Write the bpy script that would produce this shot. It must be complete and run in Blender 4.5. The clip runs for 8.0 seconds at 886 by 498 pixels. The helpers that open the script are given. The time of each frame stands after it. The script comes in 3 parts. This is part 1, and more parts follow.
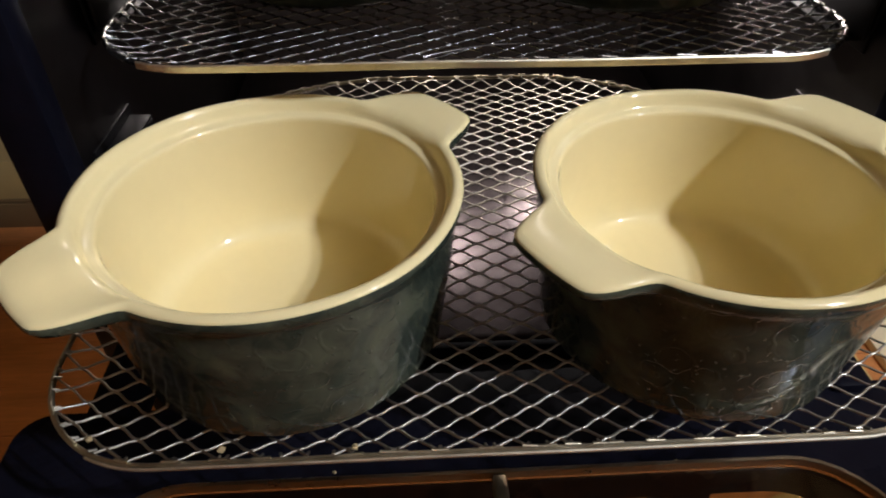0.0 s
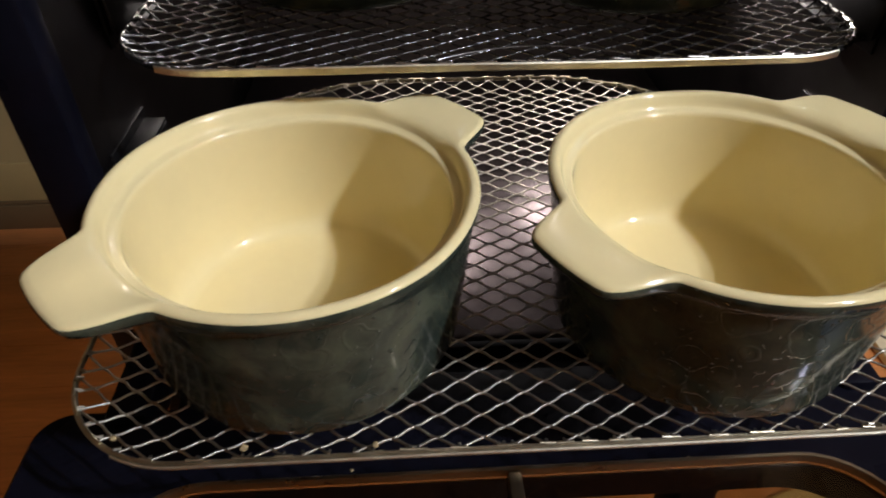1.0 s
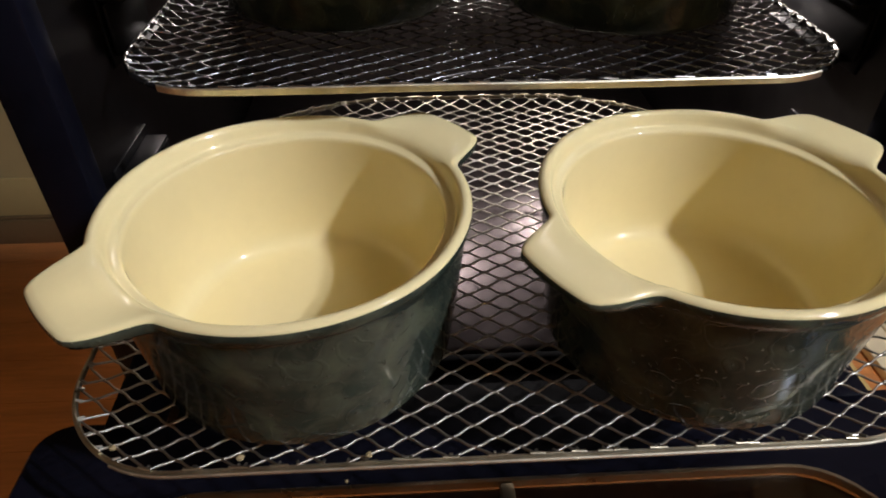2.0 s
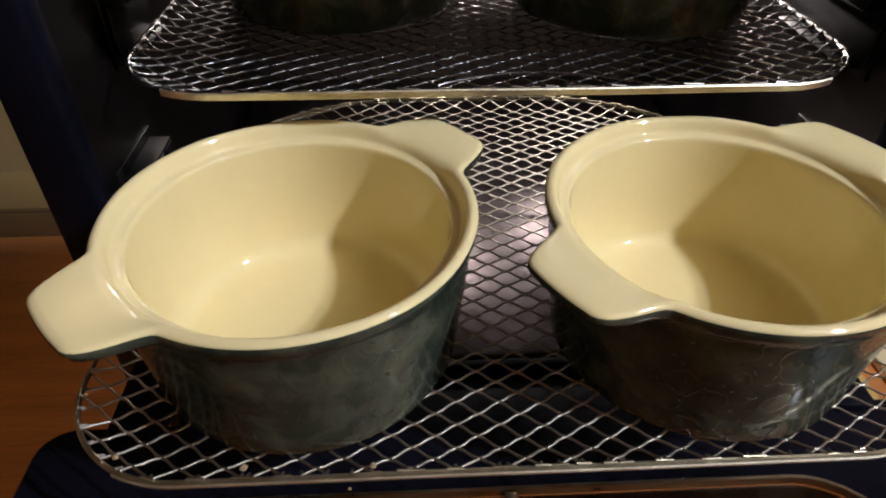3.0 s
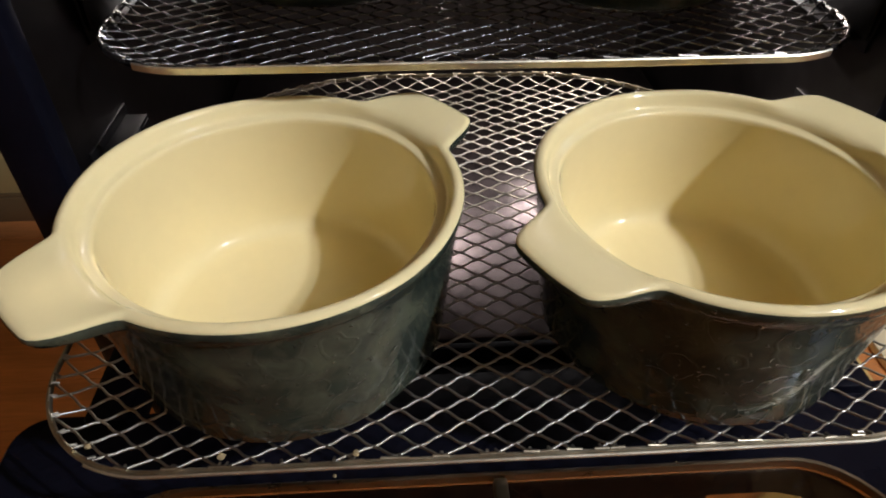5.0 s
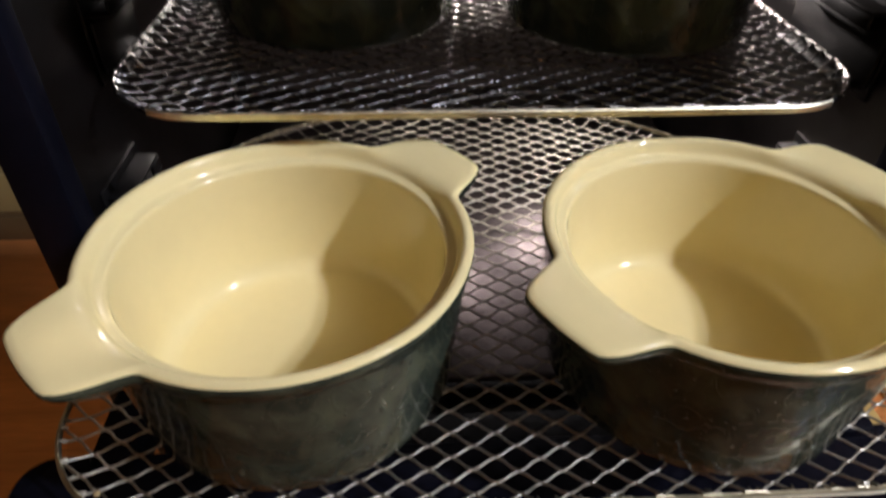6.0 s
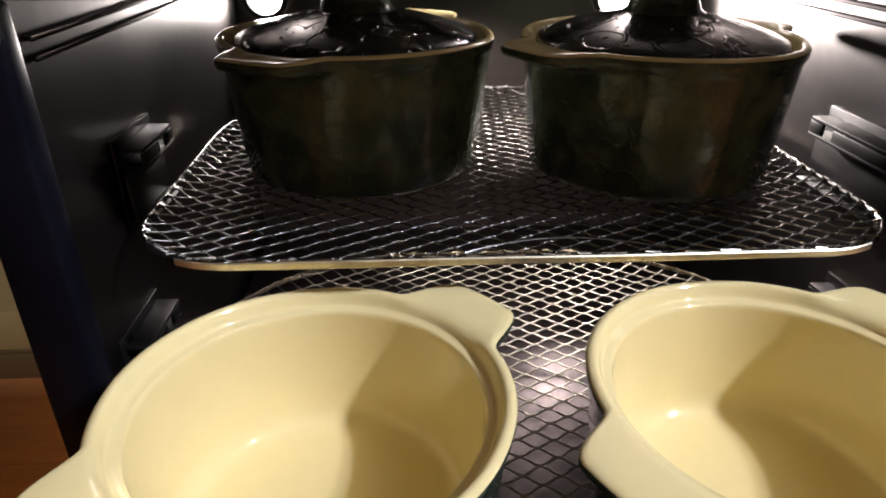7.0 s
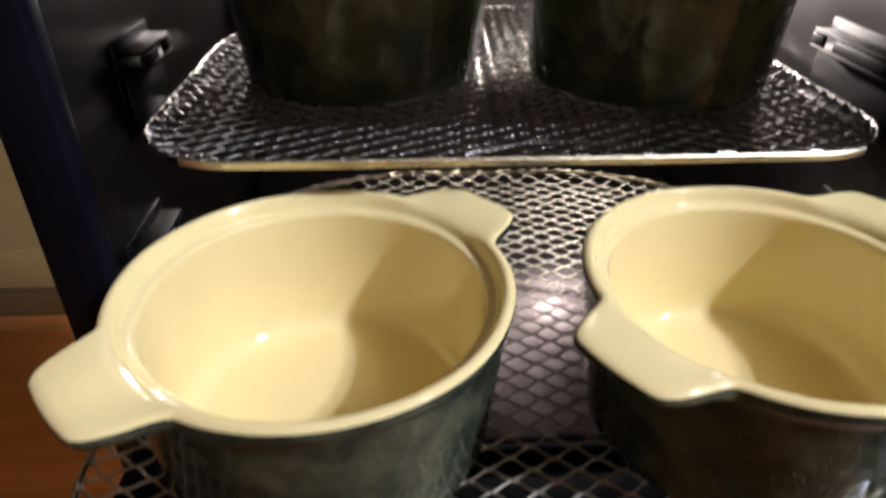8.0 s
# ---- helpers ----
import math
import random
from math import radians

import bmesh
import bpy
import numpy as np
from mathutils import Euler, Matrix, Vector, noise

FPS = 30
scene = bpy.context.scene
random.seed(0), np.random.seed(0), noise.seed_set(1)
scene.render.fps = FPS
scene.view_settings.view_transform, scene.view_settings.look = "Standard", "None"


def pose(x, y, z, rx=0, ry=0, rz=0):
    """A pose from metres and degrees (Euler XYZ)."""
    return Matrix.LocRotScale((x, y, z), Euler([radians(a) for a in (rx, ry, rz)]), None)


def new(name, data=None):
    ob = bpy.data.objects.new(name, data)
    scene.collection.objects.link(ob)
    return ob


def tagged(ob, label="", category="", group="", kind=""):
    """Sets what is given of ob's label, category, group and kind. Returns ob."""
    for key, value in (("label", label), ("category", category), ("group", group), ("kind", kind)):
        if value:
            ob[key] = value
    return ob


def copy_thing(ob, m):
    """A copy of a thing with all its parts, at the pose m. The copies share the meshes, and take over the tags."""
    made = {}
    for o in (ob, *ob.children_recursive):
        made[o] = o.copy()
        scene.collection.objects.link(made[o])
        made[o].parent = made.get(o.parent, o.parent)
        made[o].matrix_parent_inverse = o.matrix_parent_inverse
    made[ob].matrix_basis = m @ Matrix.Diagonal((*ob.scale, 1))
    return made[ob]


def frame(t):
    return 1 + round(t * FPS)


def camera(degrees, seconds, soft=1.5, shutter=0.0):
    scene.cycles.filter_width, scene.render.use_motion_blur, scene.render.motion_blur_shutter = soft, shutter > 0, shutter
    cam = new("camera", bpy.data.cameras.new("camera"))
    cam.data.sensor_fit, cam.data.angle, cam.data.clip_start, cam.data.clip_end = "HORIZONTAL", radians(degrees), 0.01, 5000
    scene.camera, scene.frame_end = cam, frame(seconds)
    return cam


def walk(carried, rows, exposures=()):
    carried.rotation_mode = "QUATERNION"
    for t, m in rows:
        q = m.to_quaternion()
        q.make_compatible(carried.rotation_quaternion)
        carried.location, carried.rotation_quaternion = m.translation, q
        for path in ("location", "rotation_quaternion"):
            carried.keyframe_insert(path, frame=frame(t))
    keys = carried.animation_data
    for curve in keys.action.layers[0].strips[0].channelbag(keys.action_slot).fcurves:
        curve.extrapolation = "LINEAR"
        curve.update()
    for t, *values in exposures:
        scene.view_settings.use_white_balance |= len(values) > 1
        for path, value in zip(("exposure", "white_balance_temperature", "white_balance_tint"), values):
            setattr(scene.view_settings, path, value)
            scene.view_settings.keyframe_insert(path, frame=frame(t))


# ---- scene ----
from mathutils import noise as mnoise

Z0 = 0.913  # height of the lower rack over the kitchen floor
cam = camera(68.2, 8.0, soft=1.9, shutter=0.4)
ROWS = [
    (0, -0.0075, -0.0044, 0.1528, -39.663, -3.113, -0.215),
    (0.3, -0.0014, -0.0029, 0.1535, -39.709, -3.708, 0.063),
    (0.5, -0.0002, -0.0008, 0.1553, -40.516, -4.680, -0.394),
    (0.7, -0.0053, -0.0031, 0.1559, -39.770, -4.282, -0.116),
    (1, -0.0125, -0.0061, 0.1547, -39.681, -3.262, -0.011),
    (1.2, -0.0146, -0.0097, 0.1559, -38.933, -2.830, 0.104),
    (1.5, -0.0136, -0.0101, 0.1570, -38.818, -2.675, -0.144),
    (1.7, -0.0100, -0.0103, 0.1579, -38.468, -3.232, 0.067),
    (2.8, -0.0133, -0.0098, 0.1567, -38.257, -2.924, -0.498),
    (3, -0.0117, -0.0063, 0.1600, -38.825, -2.886, -0.301),
    (3.2, -0.0121, -0.0033, 0.1604, -38.359, -3.155, -0.341),
    (3.5, -0.0116, 0.0024, 0.1624, -38.594, -3.123, -0.476),
    (3.7, -0.0112, 0.0053, 0.1662, -38.644, -3.310, -0.305),
    (4, -0.0128, 0.0057, 0.1655, -38.214, -2.910, -0.688),
    (4.2, -0.0120, 0.0023, 0.1596, -38.743, -3.085, -0.606),
    (4.5, -0.0100, 0.0005, 0.1552, -40.503, -3.331, -0.559),
    (4.7, -0.0078, -0.0011, 0.1533, -40.246, -3.416, -0.302),
    (5.8, -0.0115, 0.0007, 0.1612, -40.792, -3.385, -0.558),
    (6, -0.0119, 0.0028, 0.1626, -38.715, -3.340, -0.828),
    (6.2, -0.0151, 0.0016, 0.1659, -35.140, -3.481, -0.374),
    (6.5, -0.0182, 0.0112, 0.1581, -32.844, -3.499, -1.022),
    (6.7, -0.0184, 0.0114, 0.1602, -29.543, -3.205, -0.422),
    (7, -0.0206, 0.0128, 0.1624, -27.189, -3.273, -0.226),
    (7.2, -0.0204, 0.0125, 0.1634, -27.464, -3.173, -0.299),
    (7.5, -0.0215, 0.0124, 0.1641, -27.208, -3.406, -0.354),
    (7.7, -0.0195, 0.0100, 0.1618, -27.998, -3.171, -0.184),
    (8, -0.0223, 0.0024, 0.1518, -31.937, -3.416, -0.505),
]
walk(cam, [(t, pose(x, y, Z0 + z, 90 + pitch, roll, yaw)) for t, x, y, z, pitch, yaw, roll in ROWS],
     exposures=[(0.0, 0.0), (6.0, 0.01), (6.5, 0.06), (7.0, 0.25), (7.5, 0.38), (8.0, 0.36)])

# ---- light ----
world = bpy.data.worlds.new("world")
world.use_nodes = True
world.node_tree.nodes["Background"].inputs[0].default_value = (0.02, 0.018, 0.015, 1)
scene.world = world


def lamp(name, at, watts, colour, radius, cone=0):
    """A bulb; with a cone in degrees, one that shines down out of its shade."""
    data = bpy.data.lights.new(name, "SPOT" if cone else "POINT")
    data.energy, data.color, data.shadow_soft_size = watts, colour, radius
    if cone:
        data.spot_size, data.spot_blend = radians(cone), 0.25 if cone > 150 else 0.6
    ob = new(name, data)
    ob.location = at
    return ob


WARM = (0.92, 1.0, 1.25)
LAMP_AT = (1.38, -0.58, 2.41)
# one bulb shines freely, the other only down out of its shade
for dx, dy, cone in ((-0.055, 0.035, 0), (0.055, -0.035, 168)):
    lamp("room_bulb_light", (LAMP_AT[0] + dx, LAMP_AT[1] + dy, LAMP_AT[2]), 70, WARM, 0.026, cone)
# right: the oven's own lamp; left: added to brighten the left wall
OVEN_LAMP_AND_FILL = ((-0.106, 0.436, Z0 + 0.116, 0.5, 130), (0.114, 0.436, Z0 + 0.116, 4.5, 106))
for x, y, z, watts, cone in OVEN_LAMP_AND_FILL:
    lamp("cavity_light", (x, y + 0.004, z), watts, (1.0, 0.91, 0.88), 0.006, cone).rotation_euler = (radians(-90), 0, 0)


# added fill lamp, unseen behind the lintel, for the mesh between the pots
CAVITY_FILL = (0.022, 0.385, Z0 + 0.158)
lamp("cavity_light", CAVITY_FILL, 1.6, (1.0, 0.91, 0.88), 0.008, 104)


# ---- materials ----
def material(name, base, rough=0.5, metal=0.0, vary=0.15, scale=60.0, bump=0.0, bump_scale=120.0, coat=0.0, rough_vary=0.1, fine=0.0):
    """A painted, glazed or metal surface with broad blotches, fine grain and a slight relief."""
    mat = bpy.data.materials.new(name)
    mat.use_nodes = True
    nodes, links = mat.node_tree.nodes, mat.node_tree.links
    bsdf = nodes["Principled BSDF"]
    bsdf.inputs["Metallic"].default_value = metal
    bsdf.inputs["Coat Weight"].default_value = coat
    bsdf.inputs["Coat Roughness"].default_value = 0.06
    coord = nodes.new("ShaderNodeTexCoord")
    broad, grain = nodes.new("ShaderNodeTexNoise"), nodes.new("ShaderNodeTexNoise")
    broad.inputs["Scale"].default_value, broad.inputs["Detail"].default_value = scale, 4
    grain.inputs["Scale"].default_value, grain.inputs["Detail"].default_value = scale * 9, 3
    for n in (broad, grain):
        links.new(coord.outputs["Object"], n.inputs["Vector"])
    ramp = nodes.new("ShaderNodeValToRGB")
    ramp.color_ramp.elements[0].position, ramp.color_ramp.elements[1].position = 0.3, 0.7
    ramp.color_ramp.elements[0].color = (*[c * (1 - vary) for c in base], 1)
    ramp.color_ramp.elements[1].color = (*[min(1, c * (1 + vary)) for c in base], 1)
    mix = nodes.new("ShaderNodeMath")
    mix.operation, mix.inputs[1].default_value = "MULTIPLY_ADD", 0.3
    links.new(grain.outputs["Fac"], mix.inputs[0])
    scaled = nodes.new("ShaderNodeMath")
    scaled.operation, scaled.inputs[1].default_value = "MULTIPLY", 0.7
    links.new(broad.outputs["Fac"], scaled.inputs[0])
    links.new(scaled.outputs[0], mix.inputs[2])
    links.new(mix.outputs[0], ramp.inputs["Fac"])
    links.new(ramp.outputs["Color"], bsdf.inputs["Base Color"])
    rr = nodes.new("ShaderNodeMapRange")
    rr.inputs["To Min"].default_value, rr.inputs["To Max"].default_value = max(0.02, rough - rough_vary), min(1, rough + rough_vary)
    links.new(broad.outputs["Fac"], rr.inputs["Value"])
    links.new(rr.outputs["Result"], bsdf.inputs["Roughness"])
    if bump:
        relief, bumper = nodes.new("ShaderNodeTexNoise"), nodes.new("ShaderNodeBump")
        relief.inputs["Scale"].default_value, relief.inputs["Detail"].default_value = bump_scale, 3
        links.new(coord.outputs["Object"], relief.inputs["Vector"])
        bumper.inputs["Strength"].default_value, bumper.inputs["Distance"].default_value = 1.0, bump
        links.new(relief.outputs["Fac"], bumper.inputs["Height"])
        links.new(bumper.outputs["Normal"], bsdf.inputs["Normal"])
    return mat


def embossed_glaze(name, base, light, deep, curl, turns, rough):
    """A dark glaze with olive blotches over a pressed pattern of thin raised curls."""
    mat = material(name, base, rough, 0, 0.4, 60, 0, coat=0.12, rough_vary=0.08)
    nodes, links = mat.node_tree.nodes, mat.node_tree.links
    bsdf = nodes["Principled BSDF"]
    bsdf.inputs["Specular IOR Level"].default_value = 0.30
    coord, warp = nodes.new("ShaderNodeTexCoord"), nodes.new("ShaderNodeTexNoise")
    warp.inputs["Scale"].default_value, warp.inputs["Detail"].default_value = 70, 2
    links.new(coord.outputs["Object"], warp.inputs["Vector"])
    add = nodes.new("ShaderNodeVectorMath")
    add.operation = "MULTIPLY_ADD"
    add.inputs[1].default_value = (0.011, 0.011, 0.011)
    links.new(warp.outputs["Color"], add.inputs[0])
    links.new(coord.outputs["Object"], add.inputs[2])

    # pooled glaze: dark to olive
    pool, tone = nodes.new("ShaderNodeTexNoise"), nodes.new("ShaderNodeValToRGB")
    pool.inputs["Scale"].default_value, pool.inputs["Detail"].default_value = 75, 4
    pool.inputs["Distortion"].default_value = 0.25
    links.new(add.outputs[0], pool.inputs["Vector"])
    tone.color_ramp.elements[0].position, tone.color_ramp.elements[0].color = 0.40, (*base, 1)
    tone.color_ramp.elements[1].position, tone.color_ramp.elements[1].color = 0.68, (*light, 1)
    links.new(pool.outputs["Fac"], tone.inputs["Fac"])
    links.new(tone.outputs["Color"], bsdf.inputs["Base Color"])

    cells = nodes.new("ShaderNodeTexVoronoi")
    cells.feature, cells.inputs["Scale"].default_value = "F1", curl
    links.new(add.outputs[0], cells.inputs["Vector"])
    curls = nodes.new("ShaderNodeMath")
    curls.operation, curls.inputs[1].default_value = "MULTIPLY", turns
    links.new(cells.outputs["Distance"], curls.inputs[0])
    wave = nodes.new("ShaderNodeMath")
    wave.operation = "SINE"
    links.new(curls.outputs[0], wave.inputs[0])
    thin = nodes.new("ShaderNodeMapRange")
    thin.interpolation_type = "SMOOTHSTEP"
    thin.inputs["From Min"].default_value, thin.inputs["From Max"].default_value = 0.6, 1.0
    links.new(wave.outputs[0], thin.inputs["Value"])

    # small round pimples in the glaze
    dots, spot, both = nodes.new("ShaderNodeTexNoise"), nodes.new("ShaderNodeMapRange"), nodes.new("ShaderNodeMath")
    dots.inputs["Scale"].default_value, dots.inputs["Detail"].default_value = 480, 1
    links.new(coord.outputs["Object"], dots.inputs["Vector"])
    spot.interpolation_type = "SMOOTHSTEP"
    spot.inputs["From Min"].default_value, spot.inputs["From Max"].default_value = 0.66, 0.82
    links.new(dots.outputs["Fac"], spot.inputs["Value"])
    both.operation, both.inputs[1].default_value = "MULTIPLY_ADD", 4.2
    links.new(spot.outputs["Result"], both.inputs[0])
    links.new(thin.outputs["Result"], both.inputs[2])
    bumper = nodes.new("ShaderNodeBump")
    bumper.inputs["Strength"].default_value, bumper.inputs["Distance"].default_value = 0.7, deep
    links.new(both.outputs[0], bumper.inputs["Height"])
    links.new(bumper.outputs["Normal"], bsdf.inputs["Normal"])
    links.new(bumper.outputs["Normal"], bsdf.inputs["Coat Normal"])
    return mat


def glass_material(name, tint):
    mat = bpy.data.materials.new(name)
    mat.use_nodes = True
    bsdf = mat.node_tree.nodes["Principled BSDF"]
    bsdf.inputs["Base Color"].default_value = (*tint, 1)
    bsdf.inputs["Roughness"].default_value = 0.03
    bsdf.inputs["Transmission Weight"].default_value = 1.0
    bsdf.inputs["IOR"].default_value = 1.45
    return mat


def glow_material(name, colour, strength):
    mat = bpy.data.materials.new(name)
    mat.use_nodes = True
    bsdf = mat.node_tree.nodes["Principled BSDF"]
    bsdf.inputs["Emission Color"].default_value = (*colour, 1)
    bsdf.inputs["Emission Strength"].default_value = strength
    return mat


CREAM = material("cream_glaze", (0.82, 0.685, 0.345), 0.055, 0, 0.03, 25, 0.00003, 45, coat=0.0, rough_vary=0.008)
GLAZE = embossed_glaze("dark_green_glaze", (0.028, 0.036, 0.025), (0.084, 0.092, 0.056), 0.00008, 95, 17, 0.13)
LID_GLAZE = embossed_glaze("dark_lid_glaze", (0.018, 0.020, 0.018), (0.045, 0.043, 0.032), 0.0012, 52, 17, 0.16)
BISQUE = material("bare_stoneware", (0.45, 0.36, 0.24), 0.8, 0, 0.1, 200)
STEEL = material("rack_steel", (0.38, 0.355, 0.29), 0.40, 1.0, 0.2, 120, 0.00004, 700, rough_vary=0.1)
# darker steel than STEEL, for the upper rack's mesh and rim
DARK_STEEL = material("dark_rack_steel", (0.15, 0.141, 0.131), 0.27, 1.0, 0.25, 120, 0.00004, 700, rough_vary=0.1)
# brighter steel that puts the upper rack's glints into the colour
GLINT = material("glint_rack_steel", (0.62, 0.59, 0.54), 0.24, 1.0, 0.15, 120)
RIM = material("rack_rim_steel", (0.76, 0.70, 0.52), 0.44, 1.0, 0.2, 90, 0.00008, 300, rough_vary=0.12)
WORN = material("worn_rack_wire", (0.44, 0.39, 0.27), 0.38, 1.0, 0.3, 110, 0.00006, 400, rough_vary=0.12)
CAVITY = material("oven_cavity_steel", (0.14, 0.127, 0.124), 0.31, 1.0, 0.18, 14, 0.00005, 60, rough_vary=0.1)
BACKING = material("dark_cavity_enamel", (0.035, 0.028, 0.026), 0.35, 0, 0.25, 20, 0.00004, 90)
BRACKET = material("bracket_steel", (0.034, 0.031, 0.030), 0.42, 0.9, 0.12, 60)
BLACK = material("black_enamel", (0.004, 0.004, 0.007), 0.30, 0, 0.3, 30, 0.00003, 400)
BLACK.node_tree.nodes["Principled BSDF"].inputs["Specular IOR Level"].default_value = 0.06
MATT = material("matt_black_steel", (0.006, 0.006, 0.007), 0.6, 0, 0.3, 30)
MATT.node_tree.nodes["Principled BSDF"].inputs["Specular IOR Level"].default_value = 0.03
SOOT = material("cavity_floor", (0.075, 0.062, 0.062), 0.33, 1.0, 0.25, 35, 0.00006, 90)
GLASS = glass_material("door_glass", (0.36, 0.29, 0.19))
TRIM = material("door_trim_steel", (0.24, 0.19, 0.12), 0.3, 1.0, 0.1, 80)
# unseen walls, toned down to dim the light they bounce into the oven
WALL = material("cream_wall_paint", (0.38, 0.315, 0.21), 0.8, 0, 0.04, 3, 0.0006, 60)
FARWALL = material("ochre_cream_wall_paint", (0.40, 0.30, 0.125), 0.8, 0, 0.05, 3, 0.0006, 60)
# unseen ceiling, tinted ochre to make its bounce light golden
CEIL = material("cream_ceiling_paint", (0.52, 0.45, 0.31), 0.85, 0, 0.03, 3, 0.0006, 60)
SKIRT = material("taupe_baseboard_paint", (0.17, 0.105, 0.045), 0.45, 0, 0.08, 8)
BOARD = material("cream_board_paint", (0.80, 0.70, 0.46), 0.5, 0, 0.05, 12, 0.0003, 40)
TAN = material("tan_patch", (0.60, 0.42, 0.15), 0.45, 0, 0.08, 9, 0.0003, 40)
DARKWOOD = material("black_stained_wood", (0.012, 0.010, 0.012), 0.5, 0, 0.3, 12)
CRUMB = material("bread_crumb", (0.33, 0.24, 0.11), 0.9, 0, 0.2, 400, 0.0003, 900)
SHADE = material("white_lamp_enamel", (0.8, 0.78, 0.72), 0.4, 0, 0.03, 20)
BULB = glow_material("oven_lamp_lens", (1.0, 0.93, 0.84), 14.0)


def plank_material():
    mat = material("orange_brown_floorboards", (0.55, 0.215, 0.065), 0.36, 0, 0.3, 5, 0.0004, 30, rough_vary=0.1)
    nodes, links = mat.node_tree.nodes, mat.node_tree.links
    coord = next(n for n in nodes if n.type == "TEX_COORD")
    stretch = nodes.new("ShaderNodeMapping")
    stretch.inputs["Scale"].default_value = (0.35, 3.0, 1)
    links.new(coord.outputs["Object"], stretch.inputs["Vector"])
    for n in list(nodes):
        if n.type == "TEX_NOISE":
            links.new(stretch.outputs["Vector"], n.inputs["Vector"])
    return mat


PLANK = plank_material()


# ---- builders ----
def finish(name, bm, mat, smooth=38):
    bmesh.ops.recalc_face_normals(bm, faces=bm.faces)
    me = bpy.data.meshes.new(name)
    bm.to_mesh(me)
    bm.free()
    for m in mat if isinstance(mat, (list, tuple)) else [mat]:
        me.materials.append(m)
    if smooth:
        me.shade_smooth()
        me.set_sharp_from_angle(angle=radians(smooth))
    return me


def part(name, bm, mat, parent, label="", smooth=38):
    ob = new(name, finish(name, bm, mat, smooth))
    ob.parent = parent
    return tagged(ob, label)


def empty(name, at, label, category, group="", kind=""):
    ob = new(name)
    ob.empty_display_size = 0.02
    ob.matrix_basis = at if isinstance(at, Matrix) else Matrix.Translation(at)
    return tagged(ob, label, category, group, kind)


def box(bm, x0, x1, y0, y1, z0, z1, bevel=0.0, segments=2):
    made = bmesh.ops.create_cube(bm, size=1.0)["verts"]
    for v in made:
        v.co = Vector(((x0 + x1) / 2 + v.co.x * (x1 - x0), (y0 + y1) / 2 + v.co.y * (y1 - y0), (z0 + z1) / 2 + v.co.z * (z1 - z0)))
    if bevel:
        edges = list({e for v in made for e in v.link_edges})
        bmesh.ops.bevel(bm, geom=edges, offset=bevel, segments=segments, affect="EDGES", profile=0.5)
    return bm


def boxed(*a, **k):
    return box(bmesh.new(), *a, **k)


def lathe(profile, steps=48, bm=None):
    """A body turned round z from (radius, height) pairs."""
    bm = bm or bmesh.new()
    rings = []
    for r, z in profile:
        rings.append([bm.verts.new((0, 0, z))] if r < 1e-6 else [bm.verts.new((r * math.cos(a), r * math.sin(a), z)) for a in np.linspace(0, 2 * math.pi, steps, endpoint=False)])
    for a, b in zip(rings, rings[1:]):
        for i in range(steps):
            j = (i + 1) % steps
            quad = [a[i % len(a)], a[j % len(a)], b[j % len(b)], b[i % len(b)]]
            seen = list(dict.fromkeys(quad))
            if len(seen) > 2:
                bm.faces.new(seen)
    return bm


def sweep(path, section, closed=True, bm=None):
    """A section of (out, up) pairs drawn along a flat path of (x, y, z)."""
    bm = bm or bmesh.new()
    n, rings = len(path), []
    for i in range(n):
        a = path[(i - 1) % n] if closed or i else path[i]
        b = path[(i + 1) % n] if closed or i < n - 1 else path[i]
        t = (Vector(b) - Vector(a)).normalized()
        out = Vector((t.y, -t.x, 0)).normalized()
        rings.append([bm.verts.new(Vector(path[i]) + out * o + Vector((0, 0, u))) for o, u in section])
    m = len(section)
    for i in range(n if closed else n - 1):
        a, b = rings[i], rings[(i + 1) % n]
        for k in range(m):
            bm.faces.new((a[k], a[(k + 1) % m], b[(k + 1) % m], b[k]))
    if not closed:
        bm.faces.new(rings[0])
        bm.faces.new(rings[-1][::-1])
    return bm


def round_rect(x0, x1, y0, y1, r_front, r_back, steps=14):
    """Corners of a rounded rectangle, counterclockwise, with straight stretches cut short."""
    pts = []
    for cx, cy, r, a0 in ((x1 - r_front, y0 + r_front, r_front, -90), (x1 - r_back, y1 - r_back, r_back, 0), (x0 + r_back, y1 - r_back, r_back, 90), (x0 + r_front, y0 + r_front, r_front, 180)):
        for k in range(steps + 1):
            a = radians(a0 + 90 * k / steps)
            pts.append((cx + r * math.cos(a), cy + r * math.sin(a)))
    return pts


# ---- the kitchen ----
def structure(name, bm, mat, label, category):
    return tagged(new(name, finish(name, bm, mat)), label, category, "", "structure")


X0, X1, Y0, Y1, TOP = -3.0, 3.2, -3.6, 1.44, 2.55
floor = structure("floor", boxed(X0 - 0.1, X1 + 0.1, Y0 - 0.1, Y1 + 0.1, -0.06, -0.004), BLACK, "dark underfloor below orange-brown floorboards", "floor")
structure("wall_north", boxed(X0 - 0.1, X1 + 0.1, Y1, Y1 + 0.1, 0, TOP), FARWALL, "unseen cream kitchen wall, toned down to dim the bounce light behind the oven", "wall")
structure("wall_south", boxed(X0 - 0.1, X1 + 0.1, Y0 - 0.1, Y0, 0, TOP), WALL, "unseen cream kitchen wall, toned down to dim the bounce light", "wall")
structure("wall_west", boxed(X0 - 0.1, X0, Y0, Y1, 0, TOP), WALL, "unseen cream kitchen wall, toned down to dim the bounce light", "wall")
structure("wall_east", boxed(X1, X1 + 0.1, Y0, Y1, 0, TOP), WALL, "unseen cream kitchen wall, toned down to dim the bounce light", "wall")
